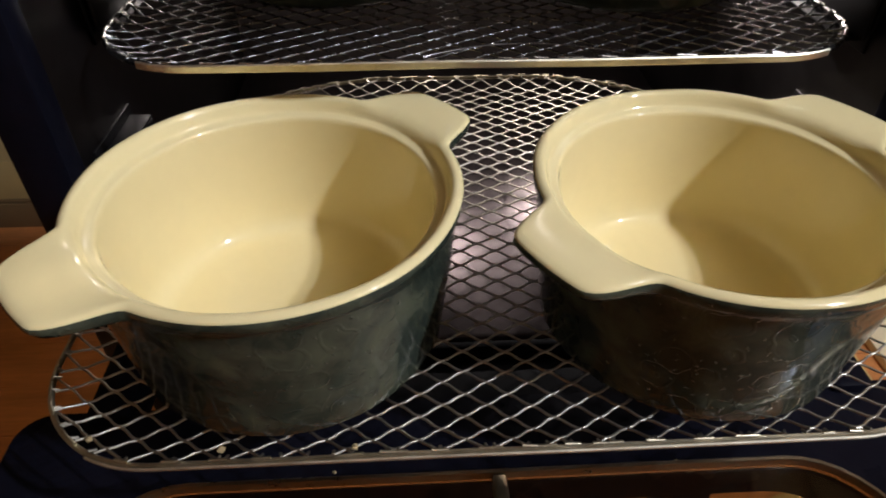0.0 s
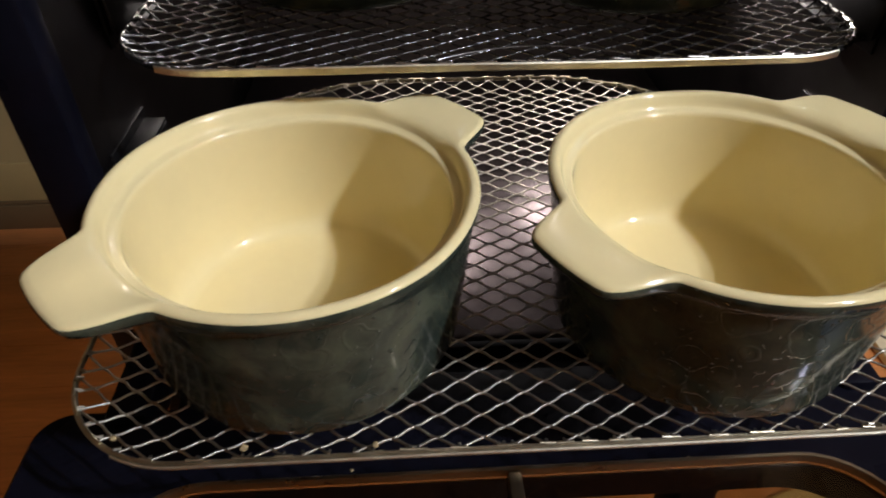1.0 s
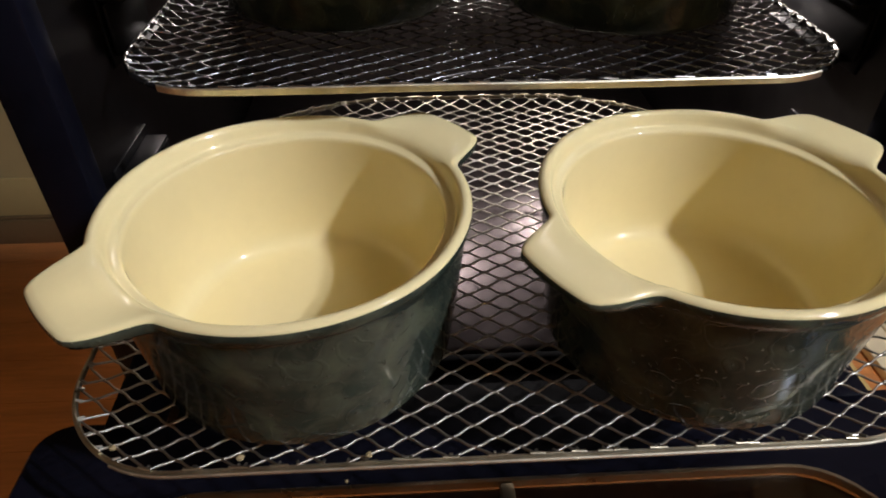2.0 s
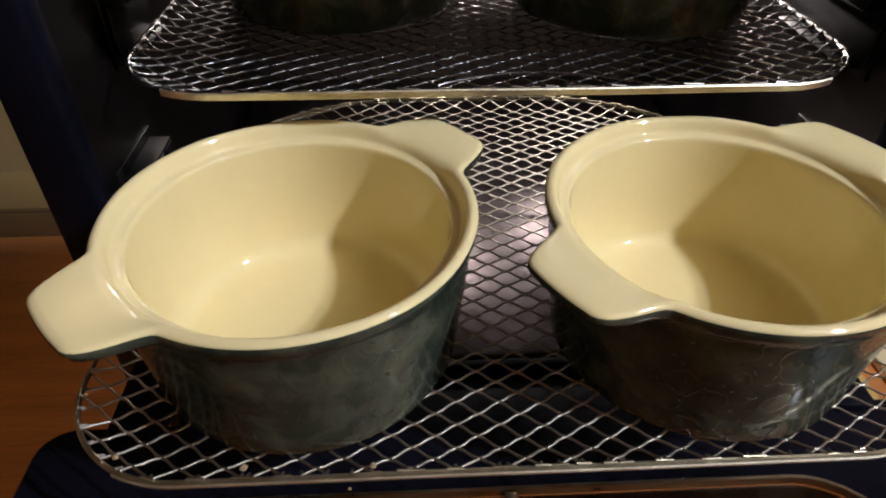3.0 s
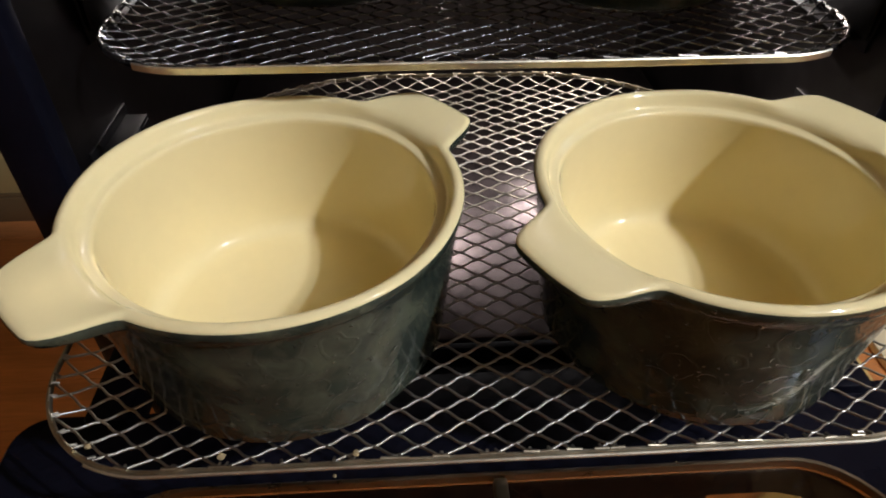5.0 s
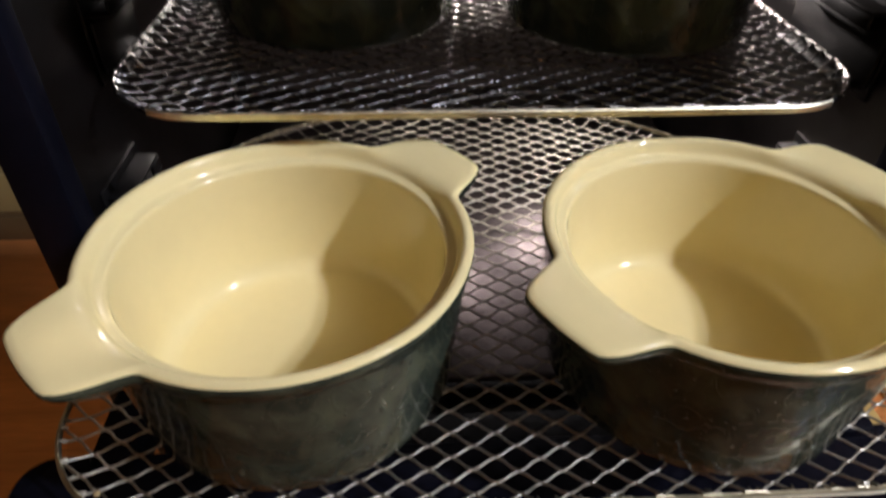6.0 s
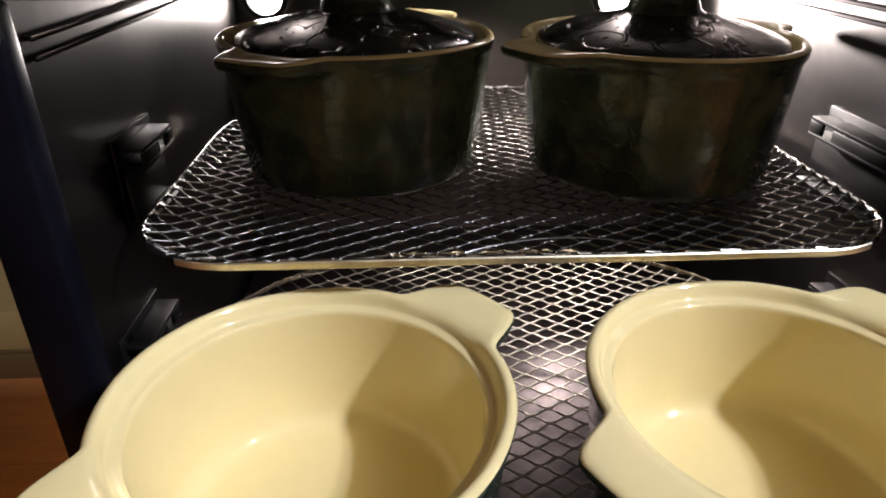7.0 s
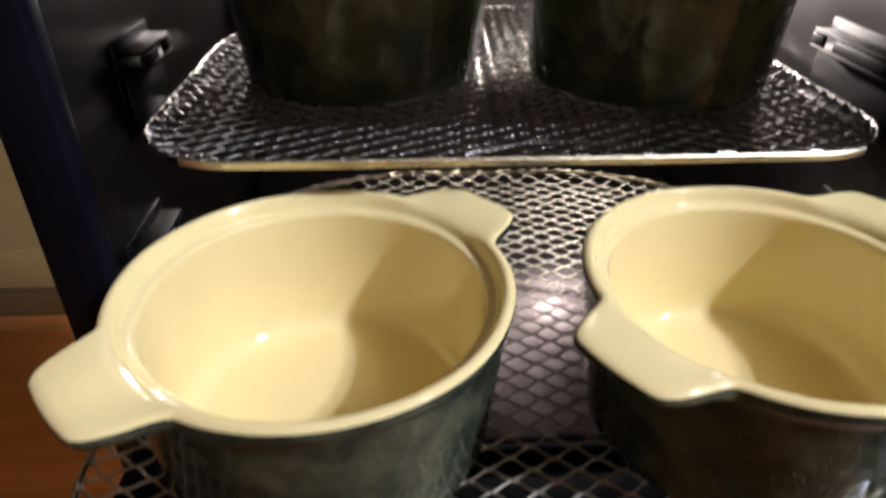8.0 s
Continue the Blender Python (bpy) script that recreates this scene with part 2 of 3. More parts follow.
structure("ceiling", boxed(X0 - 0.1, X1 + 0.1, Y0 - 0.1, Y1 + 0.1, TOP, TOP + 0.1), CEIL, "unseen kitchen ceiling, tinted to shape the bounce light", "ceiling")
skirt = bmesh.new()
box(skirt, X0, X1, Y1 - 0.016, Y1 - 0.001, 0, 0.074, 0.002)
box(skirt, X0, X1, Y1 - 0.011, Y1 - 0.001, 0.0745, 0.084, 0.003)
structure("baseboard", skirt, SKIRT, "taupe painted baseboard along the cream wall", "baseboard")
dado = boxed(X0, X1, Y1 - 0.007, Y1 - 0.001, 0.0845, 0.196, 0.002)
structure("trim", dado, material("cream_trim_paint", (0.47, 0.35, 0.14), 0.45, 0, 0.04, 6), "cream painted flat trim above the baseboard", "trim")

# the two-bulb lamp under the ceiling
fixture = empty("ceiling_lamp", (LAMP_AT[0], LAMP_AT[1], TOP), "white enamel ceiling lamp with two warm bulbs", "lamp")
part("base_plate", lathe([(0, -0.001), (0.10, -0.001), (0.10, -0.012), (0.09, -0.022), (0, -0.024)], 32), SHADE, fixture)
for dx, dy in ((-0.055, 0.035), (0.055, -0.035)):
    cup = lathe([(0.012, -0.024), (0.03, -0.034), (0.060, -0.050), (0.066, -0.072), (0.063, -0.072), (0.057, -0.050), (0.024, -0.038), (0.0, -0.034)], 24)
    bmesh.ops.translate(cup, vec=(dx, dy, 0), verts=cup.verts)
    part("shade", cup, SHADE, fixture)


# dark furniture along the far wall
def make_sideboard():
    ob = empty("sideboard", (-1.42, 1.20, 0), "black-stained wooden sideboard on short legs by the wall", "cabinet")
    part("body", boxed(-0.46, 0.46, -0.19, 0.19, 0.34, 0.86, 0.006), DARKWOOD, ob)
    part("top", boxed(-0.48, 0.48, -0.205, 0.205, 0.8605, 0.885, 0.006), DARKWOOD, ob)
    for x in (-0.30, 0.20):
        for y in (-0.15, 0.15):
            part("leg", boxed(x - 0.02, x + 0.02, y - 0.02, y + 0.02, 0, 0.34, 0.004), DARKWOOD, ob)
    for x in (-0.23, 0.23):
        door = part("door", boxed(x - 0.215, x + 0.215, -0.206, -0.1905, 0.36, 0.84, 0.004), DARKWOOD, ob)
        knob = lathe([(0, 0), (0.006, 0), (0.006, 0.012), (0.013, 0.018), (0.011, 0.026), (0, 0.028)], 16)
        bmesh.ops.rotate(knob, matrix=Matrix.Rotation(radians(90), 3, "X"), verts=knob.verts)
        bmesh.ops.translate(knob, vec=(x * 0.2, -0.206, 0.62), verts=knob.verts)
        part("knob", knob, BRACKET, door)
    return ob


def make_bin():
    ob = empty("waste_bin", (-1.065, 1.06, 0), "black plastic waste bin with a rounded rim on the floor", "bin")
    part("body", lathe([(0, 0.004), (0.07, 0.004), (0.085, 0.0), (0.10, 0.02), (0.115, 0.13), (0.118, 0.16), (0.11, 0.185), (0.10, 0.17), (0.09, 0.03), (0, 0.02)], 40), BLACK, ob)
    part("rim", lathe([(0.1155, 0.165), (0.121, 0.17), (0.121, 0.180), (0.1165, 0.186), (0.1115, 0.186)], 40), BLACK, ob)
    return ob


make_sideboard()
make_bin()


def make_board():
    """A pale painted plank with a routed groove, lying on the floor beside the stand."""
    ob = empty("painted_plank", (0, 0, 0), "cream painted plank with a routed groove lying on the floor", "plank")
    part("plank", boxed(0.965, 1.035, 0.42, 1.06, 0, 0.022, 0.005), BOARD, ob)
    part("edge_strip", boxed(1.0365, 1.125, 0.42, 1.06, 0, 0.024, 0.005), BOARD, ob)
    return ob


def make_panel():
    # added for the yellow patch that shows through the rack
    ob = empty("tan_panel", (0, 0, 0), "tan panel added on the floor for a yellow patch", "panel")
    part("panel", boxed(0.77, 0.915, 0.70, 1.0, 0, 0.018, 0.004), TAN, ob)
    part("end_batten", boxed(0.77, 0.915, 0.665, 0.698, 0, 0.02, 0.004), TAN, ob)
    return ob


def make_tan_disc():
    # added for the yellow patch that shows through the door glass
    ob = empty("tan_disc", (0.655, 0.43, 0), "round tan disc added on the floor for a yellow patch", "board")
    part("board", lathe([(0, 0), (0.138, 0), (0.144, 0.005), (0.144, 0.013), (0.138, 0.018), (0.12, 0.0175), (0, 0.0175)], 64), TAN, ob)
    return ob


make_board()
make_panel()
make_tan_disc()


def make_stand():
    ob = empty("stand", (0, 0, 0), "narrow black metal stand carrying the oven", "table")
    z = Z0 - 0.092
    part("top", boxed(-0.132, 0.168, 0.190, 0.50, z - 0.018, z, 0.003), BLACK, ob)
    for x in (-0.117, 0.153):
        for y in (0.205, 0.485):
            part("leg", boxed(x - 0.012, x + 0.012, y - 0.012, y + 0.012, 0, z - 0.018, 0.002), BLACK, ob)
    part("shelf", boxed(-0.129, 0.165, 0.22, 0.472, 0.22, 0.234, 0.002), BLACK, ob)
    return ob


make_stand()

# ---- the oven ----
XL, XR, YF, YB = -0.1245, 0.1605, 0.186, 0.452
ZF, ZC = Z0 - 0.045, Z0 + 0.168
UPPER = 0.0648  # the upper rack over the lower


def make_oven():
    ob = empty("toaster_oven", (0, 0, 0), "black countertop oven with a grey steel cavity and its door open", "oven")
    t = 0.008
    for x0, x1 in ((XL - t, XL), (XR, XR + t)):
        part("side_wall", boxed(x0, x1, YF + 0.012, YB + t, ZF - 0.01, ZC + 0.02), CAVITY, ob)
    part("back_wall", boxed(XL, XR, YB, YB + t, ZF - 0.012, ZC), BACKING, ob)
    part("cavity_ceiling", boxed(XL, XR, YF + 0.012, YB, ZC, ZC + t), CAVITY, ob)
    part("cavity_floor", boxed(XL + 0.0034, XR - 0.0034, YF - 0.009, YB, ZF - 0.01, ZF, 0.002), SOOT, ob)
    # folded beads that stiffen the side walls
    for x, s in ((XL, 1), (XR, -1)):
        for z in (Z0 + 0.1255, Z0 + 0.131):
            lo, hi = sorted((x, x + s * 0.0016))
            part("bead", boxed(lo, hi, YF + 0.02, YB - 0.002, z - 0.0009, z + 0.0009, 0.0006), CAVITY, ob)
    # front frame round the opening
    for x0, x1 in ((XL - 0.0145, XL + 0.003), (XR - 0.003, XR + 0.0145)):
        part("front_frame", boxed(x0, x1, YF, YF + 0.012, ZF - 0.03, Z0 + 0.1425, 0.002), BLACK, ob)
    part("front_lintel", boxed(XL - 0.0145, XR + 0.0145, YF - 0.001, YF + 0.012, Z0 + 0.143, Z0 + 0.215, 0.003), BLACK, ob)
    part("front_sill", boxed(XL + 0.0035, XR - 0.0035, YF - 0.0130, YF - 0.0093, ZF - 0.03, ZF - 0.0015, 0.001), MATT, ob)
    part("roof_panel", boxed(XL - 0.0145, XR + 0.0145, YF + 0.012, YB + 0.02, Z0 + 0.2, Z0 + 0.215, 0.003), BLACK, ob)
    part("base_panel", boxed(XL - 0.006, XR + 0.008, YF + 0.012, YB + 0.02, ZF - 0.05, ZF - 0.0105, 0.003), BLACK, ob)
    for x in (XL + 0.012, XR - 0.012):
        for y in (YF + 0.03, YB - 0.02):
            part("foot", boxed(x - 0.01, x + 0.01, y - 0.01, y + 0.01, Z0 - 0.092, ZF - 0.05, 0.002), BLACK, ob)
    # guides that carry the racks, two levels on each wall
    for x, s in ((XL, 1), (XR, -1)):
        for level, y0, y1 in ((0.0, 0.212, 0.246), (UPPER, 0.241 if s > 0 else 0.220, 0.274)):
            z = Z0 + level
            def span(i, o):
                return sorted((x + s * i, x + s * o))

            guide = part("rack_guide", boxed(*span(0, 0.0012), y0 - 0.002, y1 + 0.003, z - 0.010, z + 0.026, 0.0004), BRACKET, ob, "folded steel guide with a slot")
            part("lower_ledge", boxed(*span(0.0013, 0.0105), y0, y1, z - 0.0058, z - 0.0044, 0.0005), BRACKET, guide)
            part("slot_floor", boxed(*span(0.0013, 0.0105), y0, y1, z + 0.0145, z + 0.0160, 0.0005), BRACKET, guide)
            part("face_plate", boxed(*span(0.0036, 0.0048), y0 - 0.004, y1 + 0.002, z - 0.0040, z + 0.0144, 0.0004), BRACKET, guide)
            part("upper_lip", boxed(*span(0.0013, 0.0102), y0, y1, z + 0.0210, z + 0.0225, 0.0005), BRACKET, guide)
            part("cheek", boxed(*span(0.0090, 0.0104), y0, y1 - 0.016, z + 0.0161, z + 0.0209, 0.0005), BRACKET, guide)
            part("cheek", boxed(*span(0.0090, 0.0104), y1 - 0.009, y1, z + 0.0161, z + 0.0209, 0.0005), BRACKET, guide)
    # the left holder and lens belong to the added lamp
    for x, y, z, *_ in OVEN_LAMP_AND_FILL:
        cover = lathe([(0.014, 0), (0.014, 0.003), (0.011, 0.004), (0.011, 0.001)], 28)
        lens = lathe([(0.0108, 0.0015), (0.0095, 0.004), (0.005, 0.0062), (0, 0.007)], 28)
        for bm in (cover, lens):
            bmesh.ops.rotate(bm, matrix=Matrix.Rotation(radians(90), 3, "X"), verts=bm.verts)
            bmesh.ops.translate(bm, vec=(x, YB - 0.0005, z), verts=bm.verts)
        holder = part("lamp_holder", cover, BRACKET, ob)
        part("lens", lens, BULB, holder, "lit lens of a cavity lamp, the left one added")
    # cup round the added fill lamp
    cup = lathe([(0.016, 0.0), (0.016, -0.006), (0.013, -0.006), (0.012, -0.001), (0, -0.001)], 28)
    bmesh.ops.translate(cup, vec=(CAVITY_FILL[0], CAVITY_FILL[1], ZC - 0.0002), verts=cup.verts)
    part("fill_lamp_cup", cup, BRACKET, ob)
    return ob


make_oven()


def make_door():
    """The open door, lying level in front of the oven: a frame, a sheet of glass, a bright trim and two hinges."""
    ob = empty("oven_door", (0, 0, 0), "open black oven door with brown tinted glass and thin trim", "oven door")
    z1, z0 = Z0 - 0.042, Z0 - 0.064
    outer = round_rect(-0.150, 0.186, -0.075, 0.147, 0.014, 0.012, 8)
    inner = round_rect(-0.113, 0.1445, -0.052, 0.114, 0.03, 0.03, 8)
    bm = bmesh.new()
    rings = [[bm.verts.new((x, y, z)) for x, y in loop] for loop, z in ((outer, z0), (outer, z1 - 0.003), ([(x * 0.985 + 0.0003, y * 0.985) for x, y in outer], z1), (inner, z1), (inner, z0))]
    for a, b in zip(rings, rings[1:] + rings[:1]):
        for i in range(len(a)):
            j = (i + 1) % len(a)
            bm.faces.new((a[i], a[j], b[j], b[i]))
    part("frame", bm, BLACK, ob)
    pane = bmesh.new()
    loop = round_rect(-0.1125, 0.144, -0.0515, 0.1135, 0.0295, 0.0295, 8)
    low, high = ([pane.verts.new((x, y, z)) for x, y in loop] for z in (z1 - 0.0055, z1 - 0.0025))
    pane.faces.new(low[::-1])
    pane.faces.new(high)
    for i in range(len(loop)):
        j = (i + 1) % len(loop)
        pane.faces.new((low[i], low[j], high[j], high[i]))
    glass = part("glass", pane, GLASS, ob, "brown tinted glass")
    glass.visible_shadow = False
    bead = [(0.0008, -0.001), (0.0008, 0.0006), (0.0002, 0.0012), (-0.0008, 0.0010), (-0.0012, -0.0002), (-0.0012, -0.0020), (0.0, -0.0020)]
    part("trim", sweep([(x, y, z1) for x, y in inner], bead), TRIM, ob, "thin bronze-coloured trim")
    part("clip", boxed(0.0158, 0.0204, 0.094, 0.1125, z1 - 0.0075, z1 + 0.0012, 0.0008), TRIM, ob, "small steel clip on the glass")
    # added black filler that keeps the gap between door and oven dark
    part("gap_filler", boxed(-0.106, 0.142, 0.1475, 0.1715, z0 - 0.012, z1 - 0.010, 0.003), MATT, ob)
    for x in (-0.117, 0.153):
        arm = boxed(x - 0.008, x + 0.008, 0.1395, 0.1855, z1 - 0.014, z1 + 0.004, 0.003)
        part("hinge", arm, BLACK, ob)
    return ob


make_door()


# ---- racks ----
W, D, RF, RB = 0.265, 0.2276, 0.0373, 0.0974
SINK = 0.003  # the mesh hangs this far below the rim


def edge_distance(x, y):
    """How far a place lies inside the rack's outline (negative outside)."""
    hx = W / 2
    ax = abs(x)
    if y < RF and ax > hx - RF:
        return RF - math.hypot(ax - (hx - RF), y - RF)
    if y > D - RB and ax > hx - RB:
        return RB - math.hypot(ax - (hx - RB), y - (D - RB))
    return min(hx - ax, y, D - y)


def mesh_height(x, y):
    d = max(0.0, min(1.0, edge_distance(x, y) / 0.009))
    return -SINK * d * d * (3 - 2 * d) + 0.0005 * mnoise.noise((x * 18, y * 18, 3.0))


def strand(bm, a, b, w, h, turn, sides=6):
    """A slightly flattened wire from a to b."""
    t = (b - a).normalized()
    side = t.cross(Vector((0, 0, 1))).normalized()
    up = side.cross(t)
    c, s = math.cos(turn), math.sin(turn)
    u, v = side * c + up * s, up * c - side * s
    rings = [[bm.verts.new(p + u * (w / 2 * math.cos(k)) + v * (h / 2 * math.sin(k))) for k in np.arange(sides) * 2 * math.pi / sides] for p in (a, b)]
    for k in range(sides):
        j = (k + 1) % sides
        bm.faces.new((rings[0][k], rings[0][j], rings[1][j], rings[1][k]))
    bm.faces.new(rings[0][::-1])
    bm.faces.new(rings[1])


def ribbon(bm, a, b, lean):
    """A strand of expanded metal: a flat ribbon with eased edges, leaning as the slit sheet was pulled open."""
    along = (b - a).normalized()
    face = Vector((0, lean, 1))
    face = (face - along * face.dot(along)).normalized()
    side = along.cross(face)
    half, thick, ease = 0.00034, 0.00028, 0.00015
    section = ((-half, -thick), (half, -thick), (half, thick - ease), (half - ease, thick), (ease - half, thick), (-half, thick - ease))
    ends = [[bm.verts.new(p + side * u + face * v) for u, v in section] for p in (a, b)]
    for k in range(6):
        j = (k + 1) % 6
        bm.faces.new((ends[0][k], ends[0][j], ends[1][j], ends[1][k]))


def make_rack(at, label, metal, lean, tall):
    """A rack of expanded steel mesh, diamonds lying across, folded over a flat steel rim."""
    ob = empty("wire_rack", at, label, "oven rack", "oven racks")
    px, py = 0.0064, 0.0041
    strands, knuckles, folds, plates = (bmesh.new() for _ in range(4))
    rng = random.Random(5)
    spots = {}

    def node(i, j):
        if (i, j) not in spots:
            u, v = i * px + rng.uniform(-0.0003, 0.0003), 0.004 + j * py + rng.uniform(-0.00025, 0.00025)
            spots[(i, j)] = (u + 0.06 * v, v - 0.06 * u)
        return spots[(i, j)]

    for i in range(-25, 26):
        for j in range(-6, 64):
            if (i + j) % 2:
                continue
            a = node(i, j)
            ina = edge_distance(*a) > 0.001
            for dj in (1, -1):
                b = node(i + 1, j + dj)
                inb = edge_distance(*b) > 0.001
                if not ina and not inb:
                    continue
                p, q = a, b
                if ina != inb:
                    lo, hi = (0.0, 1.0) if ina else (1.0, 0.0)
                    for _ in range(12):
                        mid = (lo + hi) / 2
                        if edge_distance(a[0] + (b[0] - a[0]) * mid, a[1] + (b[1] - a[1]) * mid) > 0.001:
                            lo = mid
                        else:
                            hi = mid
                    cut = (a[0] + (b[0] - a[0]) * lo, a[1] + (b[1] - a[1]) * lo)
                    p, q = (a, cut) if ina else (cut, b)
                    # the cut end folds over the rim
                    base = Vector((*cut, 0))
                    inward = Vector(((edge_distance(cut[0] + 1e-4, cut[1]) - edge_distance(cut[0] - 1e-4, cut[1])), (edge_distance(cut[0], cut[1] + 1e-4) - edge_distance(cut[0], cut[1] - 1e-4)), 0)).normalized()
                    tangent = Vector((-inward.y, inward.x, 0))
                    reach = tangent * rng.uniform(0.0014, 0.0027)
                    if rng.random() < 0.85:
                        over = base - inward * 0.0007 + Vector((0, 0, 0.0012))
                        strand(plates, over - reach, over + reach + Vector((0, 0, rng.uniform(-0.0004, 0.0004))), 0.0009, 0.0006, rng.uniform(-0.3, 0.3))
                    strand(folds, base + inward * 0.0012, base - inward * 0.0006 + Vector((0, 0, 0.0012)) + tangent * rng.uniform(-0.0008, 0.0008), 0.0009, 0.0007, 0)
                za = mesh_height(*p) + (0.0004 if p is a else 0)
                zb = mesh_height(*q) + (0.0004 if q is b else 0)
                last = None
                for u in (0.0, 0.3, 0.7, 1.0):
                    bow = u + 0.5 * (u * u * (3 - 2 * u) - u) * (ina and inb) * 1.6
                    here = Vector((p[0] + (q[0] - p[0]) * u, p[1] + (q[1] - p[1]) * bow, za + (zb - za) * u))
                    if last is not None:
                        ribbon(strands, last, here, lean)
                    last = here
            if ina:
                z = mesh_height(*a) + 0.0005
                strand(knuckles, Vector((a[0] - 0.0008, a[1], z)), Vector((a[0] + 0.0008, a[1], z)), 0.0009, 0.0007, 0.3)
    part("wire_mesh", strands, metal, ob, "expanded steel diamond mesh", 70)
    # upper rack: glints at the crossings painted as brighter steel
    tagged(part("mesh_knuckle", knuckles, GLINT if metal is DARK_STEEL else metal, ob, "crossings of the mesh, glints put into the upper rack's steel", 70), "crossings of the mesh, glints put into the upper rack's steel", "", "", "stuff")
    part("mesh_fold", folds, metal, ob)
    part("folded_edge", plates, GLINT if metal is DARK_STEEL else WORN, ob, "crimped ends of mesh along the rim", 60)
    outline = round_rect(-W / 2, W / 2, 0, D, RF, RB, 16)
    path = []
    for k, (x, y) in enumerate(outline):
        nx, ny = outline[(k + 1) % len(outline)]
        cuts = max(1, int(math.hypot(nx - x, ny - y) / 0.02))
        path += [(x + (nx - x) * c / cuts, y + (ny - y) * c / cuts, 0.0) for c in range(cuts)]
    path = [(x, y, 0.0005 * mnoise.noise((x * 14, y * 14, 7.0))) for x, y, z in path]
    section = [(0.0003, -0.0010), (0.0006, -0.0006), (0.0007, 0.0003), (0.0003, 0.0008), (-0.0004, 0.0009), (-0.0008, 0.0004), (-0.0008, -0.0006), (-0.0004, -0.0010)]
    part("rim", sweep(path, section), DARK_STEEL if metal is DARK_STEEL else WORN, ob, "worn steel rim wire")
    if tall:
        # paler than the rim: lamplight on the front edge put into the colour
        front = sorted((x, y, z) for x, y, z in path if abs(x) < W / 2 - 0.018 and y < 0.02)
        blade = [(0.0009, -tall - 0.0002), (0.0013, 0.0002 - tall), (0.0014, tall - 0.0004), (0.0010, tall), (0.0008, tall - 0.0004), (0.0008, 0.0002 - tall)]
        part("front_strip", sweep(front, blade, False), RIM, ob, "flat strip folded along the front edge, lit look put into its colour")
    return ob


def loose_strand(rack):
    """A torn strand of the mesh that bows up along the front rim."""
    path = []
    for k in range(25):
        u = k / 24
        path.append((-0.022 + 0.066 * u, 0.0035 + 0.0070 * math.sin(math.pi * u) ** 0.8, 0.0008 + 0.0011 * math.sin(math.pi * u)))
    part("torn_strand", sweep(path, [(0.0004, 0), (0.0002, 0.0003), (-0.0002, 0.0003), (-0.0004, 0), (-0.0002, -0.0002), (0.0002, -0.0002)], False), DARK_STEEL, rack, "torn bowed strand of mesh", 75)


make_rack((0.0173, 0.0947, Z0), "steel mesh oven rack pulled partly out, carrying open casseroles", STEEL, -0.05, 0.0007)
upper_rack = make_rack((0.0193, 0.1946, Z0 + UPPER), "steel mesh oven rack holding two lidded casseroles", DARK_STEEL, 0.0, 0.0013)
loose_strand(upper_rack)


# ---- casseroles ----
RIM_R, HIGH, TAB = 0.0534, 0.0522, 0.0150


def tab_reach(a):
    """How far the two lugs stand out at the angle a."""
    best = 0.0
    for centre in (0.0, math.pi):
        d = abs((a - centre + math.pi) % (2 * math.pi) - math.pi)
        lo, hi = radians(9), radians(23)
        s = 1.0 if d < lo else 0.0 if d > hi else 0.5 + 0.5 * math.cos(math.pi * (d - lo) / (hi - lo))
        best = max(best, s)
    return best


# radius, height, share of the lug, 0 outside or 1 inside glaze
PROFILE = [
    (0.0, 0.0015, 0, 2), (0.030, 0.0015, 0, 2), (0.0405, 0.0015, 0, 2), (0.0415, 0.0, 0, 2), (0.0440, 0.0, 0, 0), (0.0462, 0.0012, 0, 0), (0.0475, 0.0034, 0, 0),
    (0.0481, 0.008, 0, 0), (0.0491, 0.018, 0, 0), (0.0504, 0.030, 0, 0), (0.0514, 0.040, 0, 0), (0.0518, 0.0445, 0.0, 0), (0.0521, 0.0462, 0.25, 0),
    (0.0526, 0.0472, 0.82, 0), (0.0531, 0.0481, 0.96, 0), (0.0534, 0.0497, 1.0, 0), (0.0533, 0.0511, 0.99, 1), (0.0528, 0.0516, 0.96, 1), (0.0520, 0.0521, 0.90, 1), (0.0511, 0.0521, 0.62, 1), (0.0503, 0.0517, 0.25, 1),
    (0.0497, 0.0508, 0.06, 1), (0.0491, 0.0492, 0, 1), (0.0487, 0.0480, 0, 1), (0.0480, 0.0474, 0, 1), (0.0466, 0.0470, 0, 1), (0.0460, 0.0468, 0, 1), (0.0456, 0.0462, 0, 1), (0.0454, 0.0450, 0, 1),
    (0.0449, 0.036, 0, 1), (0.0442, 0.024, 0, 1), (0.0434, 0.0130, 0, 1), (0.0428, 0.0095, 0, 1), (0.0416, 0.0070, 0, 1), (0.0396, 0.0054, 0, 1), (0.0370, 0.0048, 0, 1), (0.032, 0.0046, 0, 1), (0.018, 0.0045, 0, 1), (0.0, 0.0045, 0, 1),
]
STEPS = 240


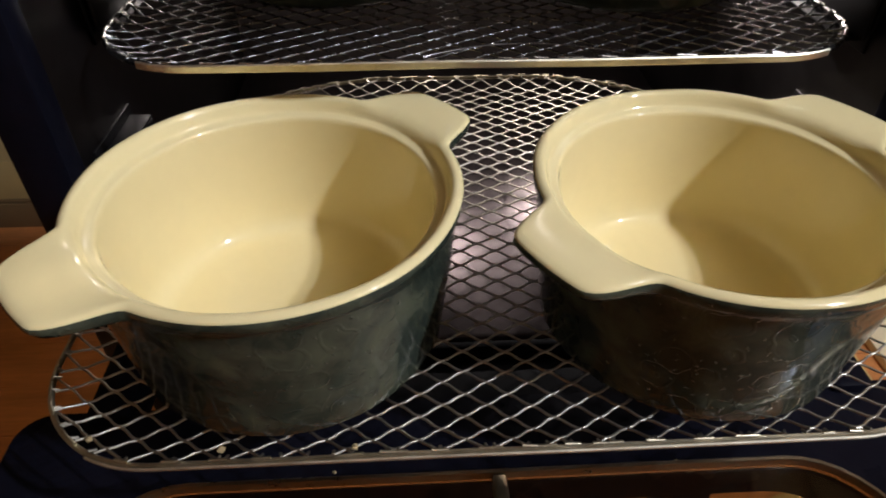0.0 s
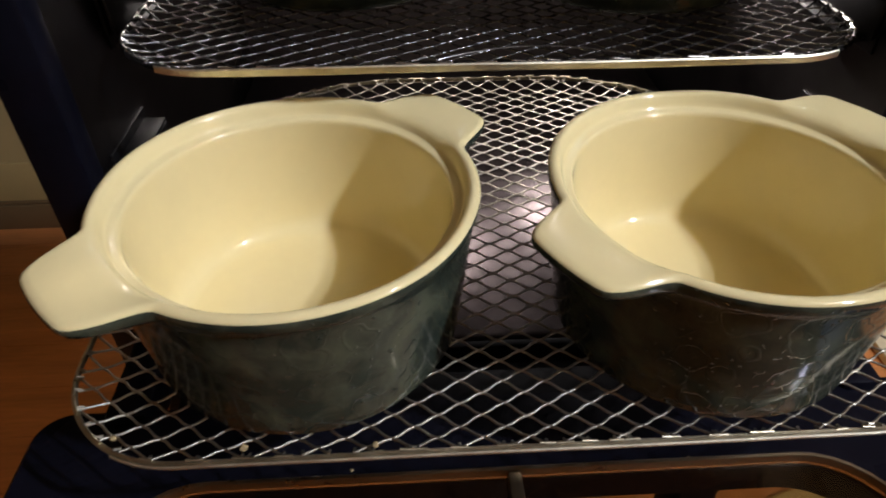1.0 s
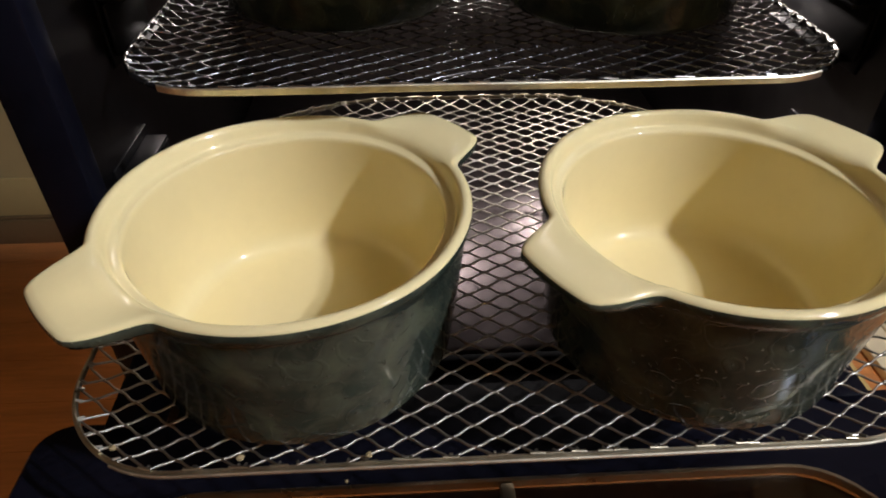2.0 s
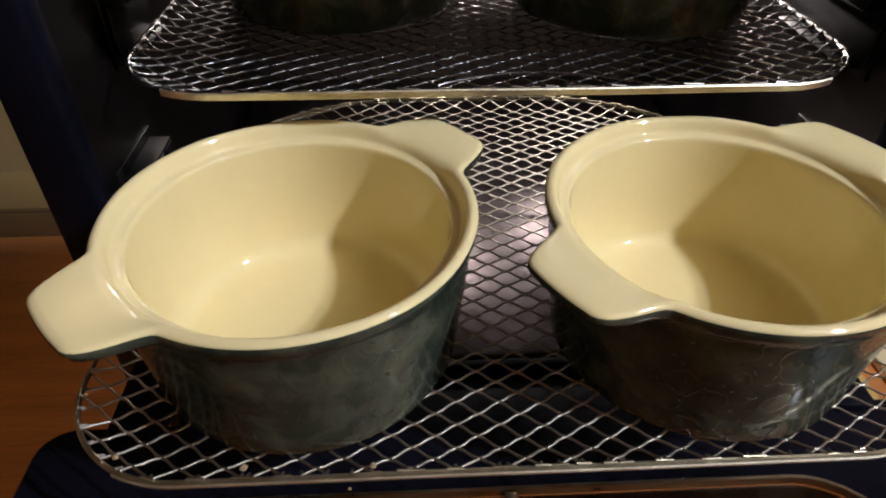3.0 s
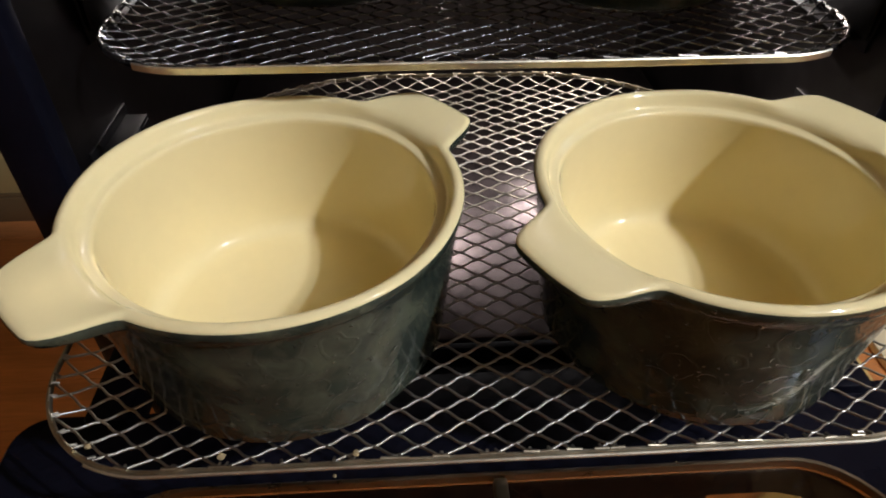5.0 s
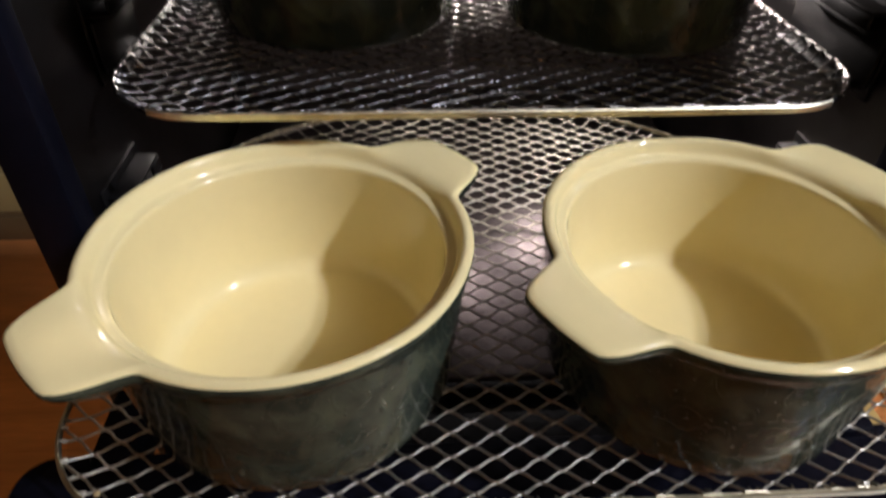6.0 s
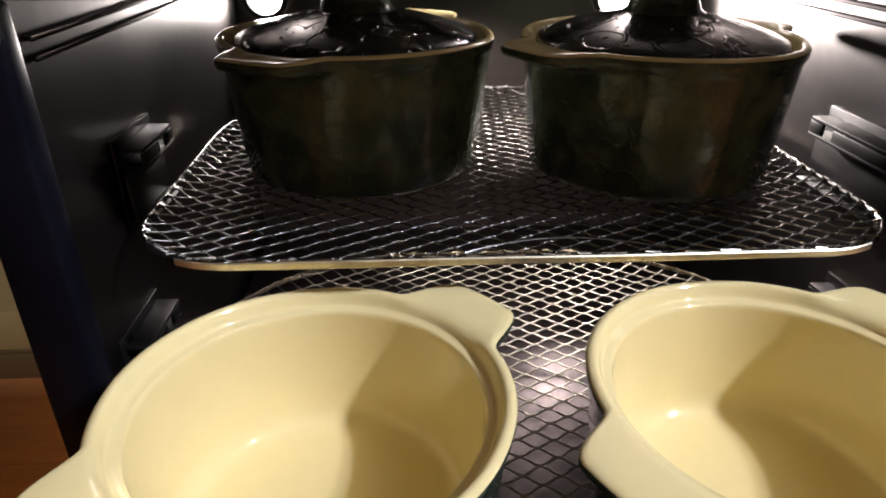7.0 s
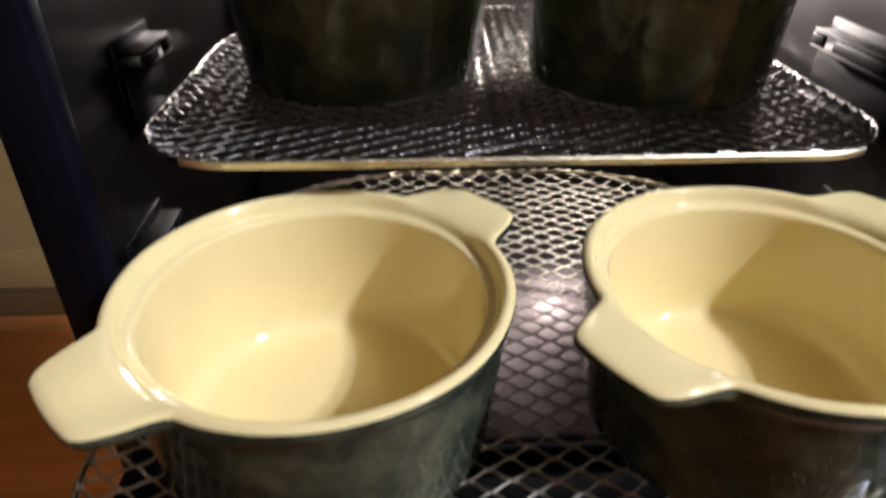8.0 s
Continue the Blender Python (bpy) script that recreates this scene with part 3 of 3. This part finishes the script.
def casserole_pieces():
    """Grid of the whole pot, from which body, lining and lugs are cut, all with the normals of the whole."""
    verts, normals, faces = [], [], []
    for r, z, share, _ in PROFILE:
        for k in range(STEPS):
            a = 2 * math.pi * k / STEPS
            reach = tab_reach(a)
            wob = 0.0003 * mnoise.noise((2.0 * math.cos(a), 2.0 * math.sin(a), z * 30)) if r > 0.02 else 0
            rr = 1.015 * r + wob + TAB * reach * share
            zz = 1.025 * z + 0.0003 * reach * share + 0.0004 * mnoise.noise((1.5 * math.cos(a), 1.5 * math.sin(a), 9)) * (r > 0.045 and z > 0.03)
            verts.append((rr * math.cos(a), rr * math.sin(a), zz))
    for i in range(len(PROFILE) - 1):
        for k in range(STEPS):
            j = (k + 1) % STEPS
            faces.append((i * STEPS + k, i * STEPS + j, (i + 1) * STEPS + j, (i + 1) * STEPS + k))
    grid = np.array(verts).reshape(len(PROFILE), STEPS, 3)
    along = np.roll(grid, -1, 1) - np.roll(grid, 1, 1)
    across = np.gradient(grid, axis=0)
    normal = np.cross(along, across)
    size = np.linalg.norm(normal, axis=2, keepdims=True)
    normal = np.where(size > 1e-12, normal / np.maximum(size, 1e-12), 0)
    normal[0] = (0, 0, -1)
    normal[-1] = (0, 0, 1)
    return verts, normal.reshape(-1, 3), faces


POT_V, POT_N, POT_F = casserole_pieces()


def pot_part(name, keep, mats, parent, label=""):
    chosen = [f for f in POT_F if keep(f)]
    used = sorted({i for f in chosen for i in f})
    index = {v: k for k, v in enumerate(used)}
    me = bpy.data.meshes.new(name)
    me.from_pydata([POT_V[i] for i in used], [], [[index[i] for i in f] for f in chosen])
    for m in mats:
        me.materials.append(m)
    for poly, f in zip(me.polygons, chosen):
        kind = PROFILE[f[0] // STEPS][3]
        poly.material_index = min(kind, len(mats) - 1) if len(mats) > 1 else 0
    me.shade_smooth()
    me.normals_split_custom_set_from_vertices([tuple(POT_N[i]) for i in used])
    ob = new(name, me)
    ob.parent = parent
    return tagged(ob, label)


def lug_of(f):
    """1 or 2 where a face belongs to a lug, else 0."""
    ring, k = divmod(f[0], STEPS)
    if not 11 <= ring <= 20:
        return 0
    a = 2 * math.pi * (k + 0.5) / STEPS
    return 0 if tab_reach(a) < 0.02 else 1 if math.cos(a) > 0 else 2


def make_casserole(at, label):
    ob = empty("casserole", at, label, "casserole dish", "small casseroles")
    pot_part("body", lambda f: lug_of(f) == 0 and PROFILE[f[0] // STEPS][3] != 1, [GLAZE, GLAZE, BISQUE], ob, "dark green embossed glaze")
    pot_part("lining", lambda f: lug_of(f) == 0 and PROFILE[f[0] // STEPS][3] == 1, [CREAM], ob, "glossy cream glazed inside with a lid ledge")
    for side in (1, 2):
        pot_part("lug_handle", lambda f: lug_of(f) == side, [GLAZE, CREAM], ob, "flat lug handle, cream above and dark below")
    return ob


ON = -SINK + 0.0009  # top of the mesh below the rim's line
POTS = [
    (-0.0472, 0.1497, 0.0, 41, "open dark green casserole with cream inside on the rack"),
    (0.0815, 0.1480, 0.0, 32, "open dark green casserole with cream inside on the rack"),
    (-0.0397, 0.2982, UPPER, 62, "dark green casserole closed with its lid on the upper rack"),
    (0.0849, 0.2883, UPPER, 28, "dark green casserole closed with its lid on the upper rack"),
]
first = make_casserole(pose(POTS[0][0], POTS[0][1], Z0 + POTS[0][2] + ON, 0, 0, POTS[0][3]), POTS[0][4])
pots = [first]
for x, y, z, turn, label in POTS[1:]:
    size = 1.05 if z else 1.0  # the lidded pair is a little larger
    pots.append(tagged(copy_thing(first, pose(x, y, Z0 + z + ON, 0, 0, turn) @ Matrix.Scale(size, 4)), label))


def make_lid(pot, turn):
    """A domed lid that sits in the ledge, with a stout waisted knob."""
    dome = lathe([(0, -0.001), (0.040, -0.001), (0.044, 0.0), (0.0474, 0.0005), (0.0482, 0.0016), (0.0480, 0.0030), (0.0468, 0.0042), (0.043, 0.0058), (0.036, 0.0082), (0.027, 0.0105), (0.019, 0.0122), (0.0145, 0.0132), (0, 0.0136)], 72)
    ob = part("lid", dome, LID_GLAZE, pot, "dark green embossed stoneware lid")
    ob.matrix_basis = pose(0, 0, 0.0486, 0, 0, turn)
    part("knob", lathe([(0.0158, 0.0128), (0.0140, 0.0142), (0.0130, 0.017), (0.0132, 0.021), (0.0155, 0.0255), (0.0168, 0.0290), (0.0162, 0.0318), (0.0130, 0.0335), (0, 0.0340)], 48), GLAZE, ob)


for pot, turn in zip(pots[2:], (10, 130)):
    make_lid(pot, turn)


# ---- crumbs ----
def make_crumb(at, size, seed):
    bm = bmesh.new()
    bmesh.ops.create_icosphere(bm, subdivisions=2, radius=size)
    for v in bm.verts:
        v.co *= 1 + 0.45 * mnoise.noise(v.co * (1.4 / size) + Vector((seed, 0, 0)))
        v.co.z = max(v.co.z * 0.7, -0.35 * size)
    ob = new("crumb", finish("crumb", bm, CRUMB))
    ob.location = (at[0], at[1], at[2] + 0.35 * size)
    return tagged(ob, "small pale dry crumb lying on the metal", "crumb", "crumbs")


for k, (x, y, z, s) in enumerate((
    (-0.0247, 0.0968, Z0 + 0.0012, 0.0009), (-0.0604, 0.0985, Z0 + 0.0002, 0.0011), (-0.0965, 0.1035, Z0 + 0.0004, 0.0009),
    (-0.036, 0.1165, Z0 - 0.042, 0.0006), (-0.047, 0.1145, Z0 - 0.042, 0.0005), (0.078, 0.1150, Z0 - 0.042, 0.0005), (0.122, 0.140, Z0 - 0.042, 0.0006),
)):
    make_crumb((x, y, z), s, k * 3.7)

# ---- floorboards ----
rng = random.Random(11)
y = Y0
while y < Y1 - 0.01:
    wide = min(0.118, Y1 - y)
    x = X0 + rng.uniform(-1.2, 0)
    while x < X1:
        long = rng.choice((1.2, 1.5, 1.8))
        a, b = max(x, X0), min(x + long, X1)
        if b - a > 0.05:
            ob = new("floorboard", finish("floorboard", boxed(a + 0.0007, b - 0.0007, y + 0.0003, y + wide - 0.0003, -0.004, 0.0, 0.0005, 1), PLANK))
            ob.parent = floor
        x += long
    y += 0.118
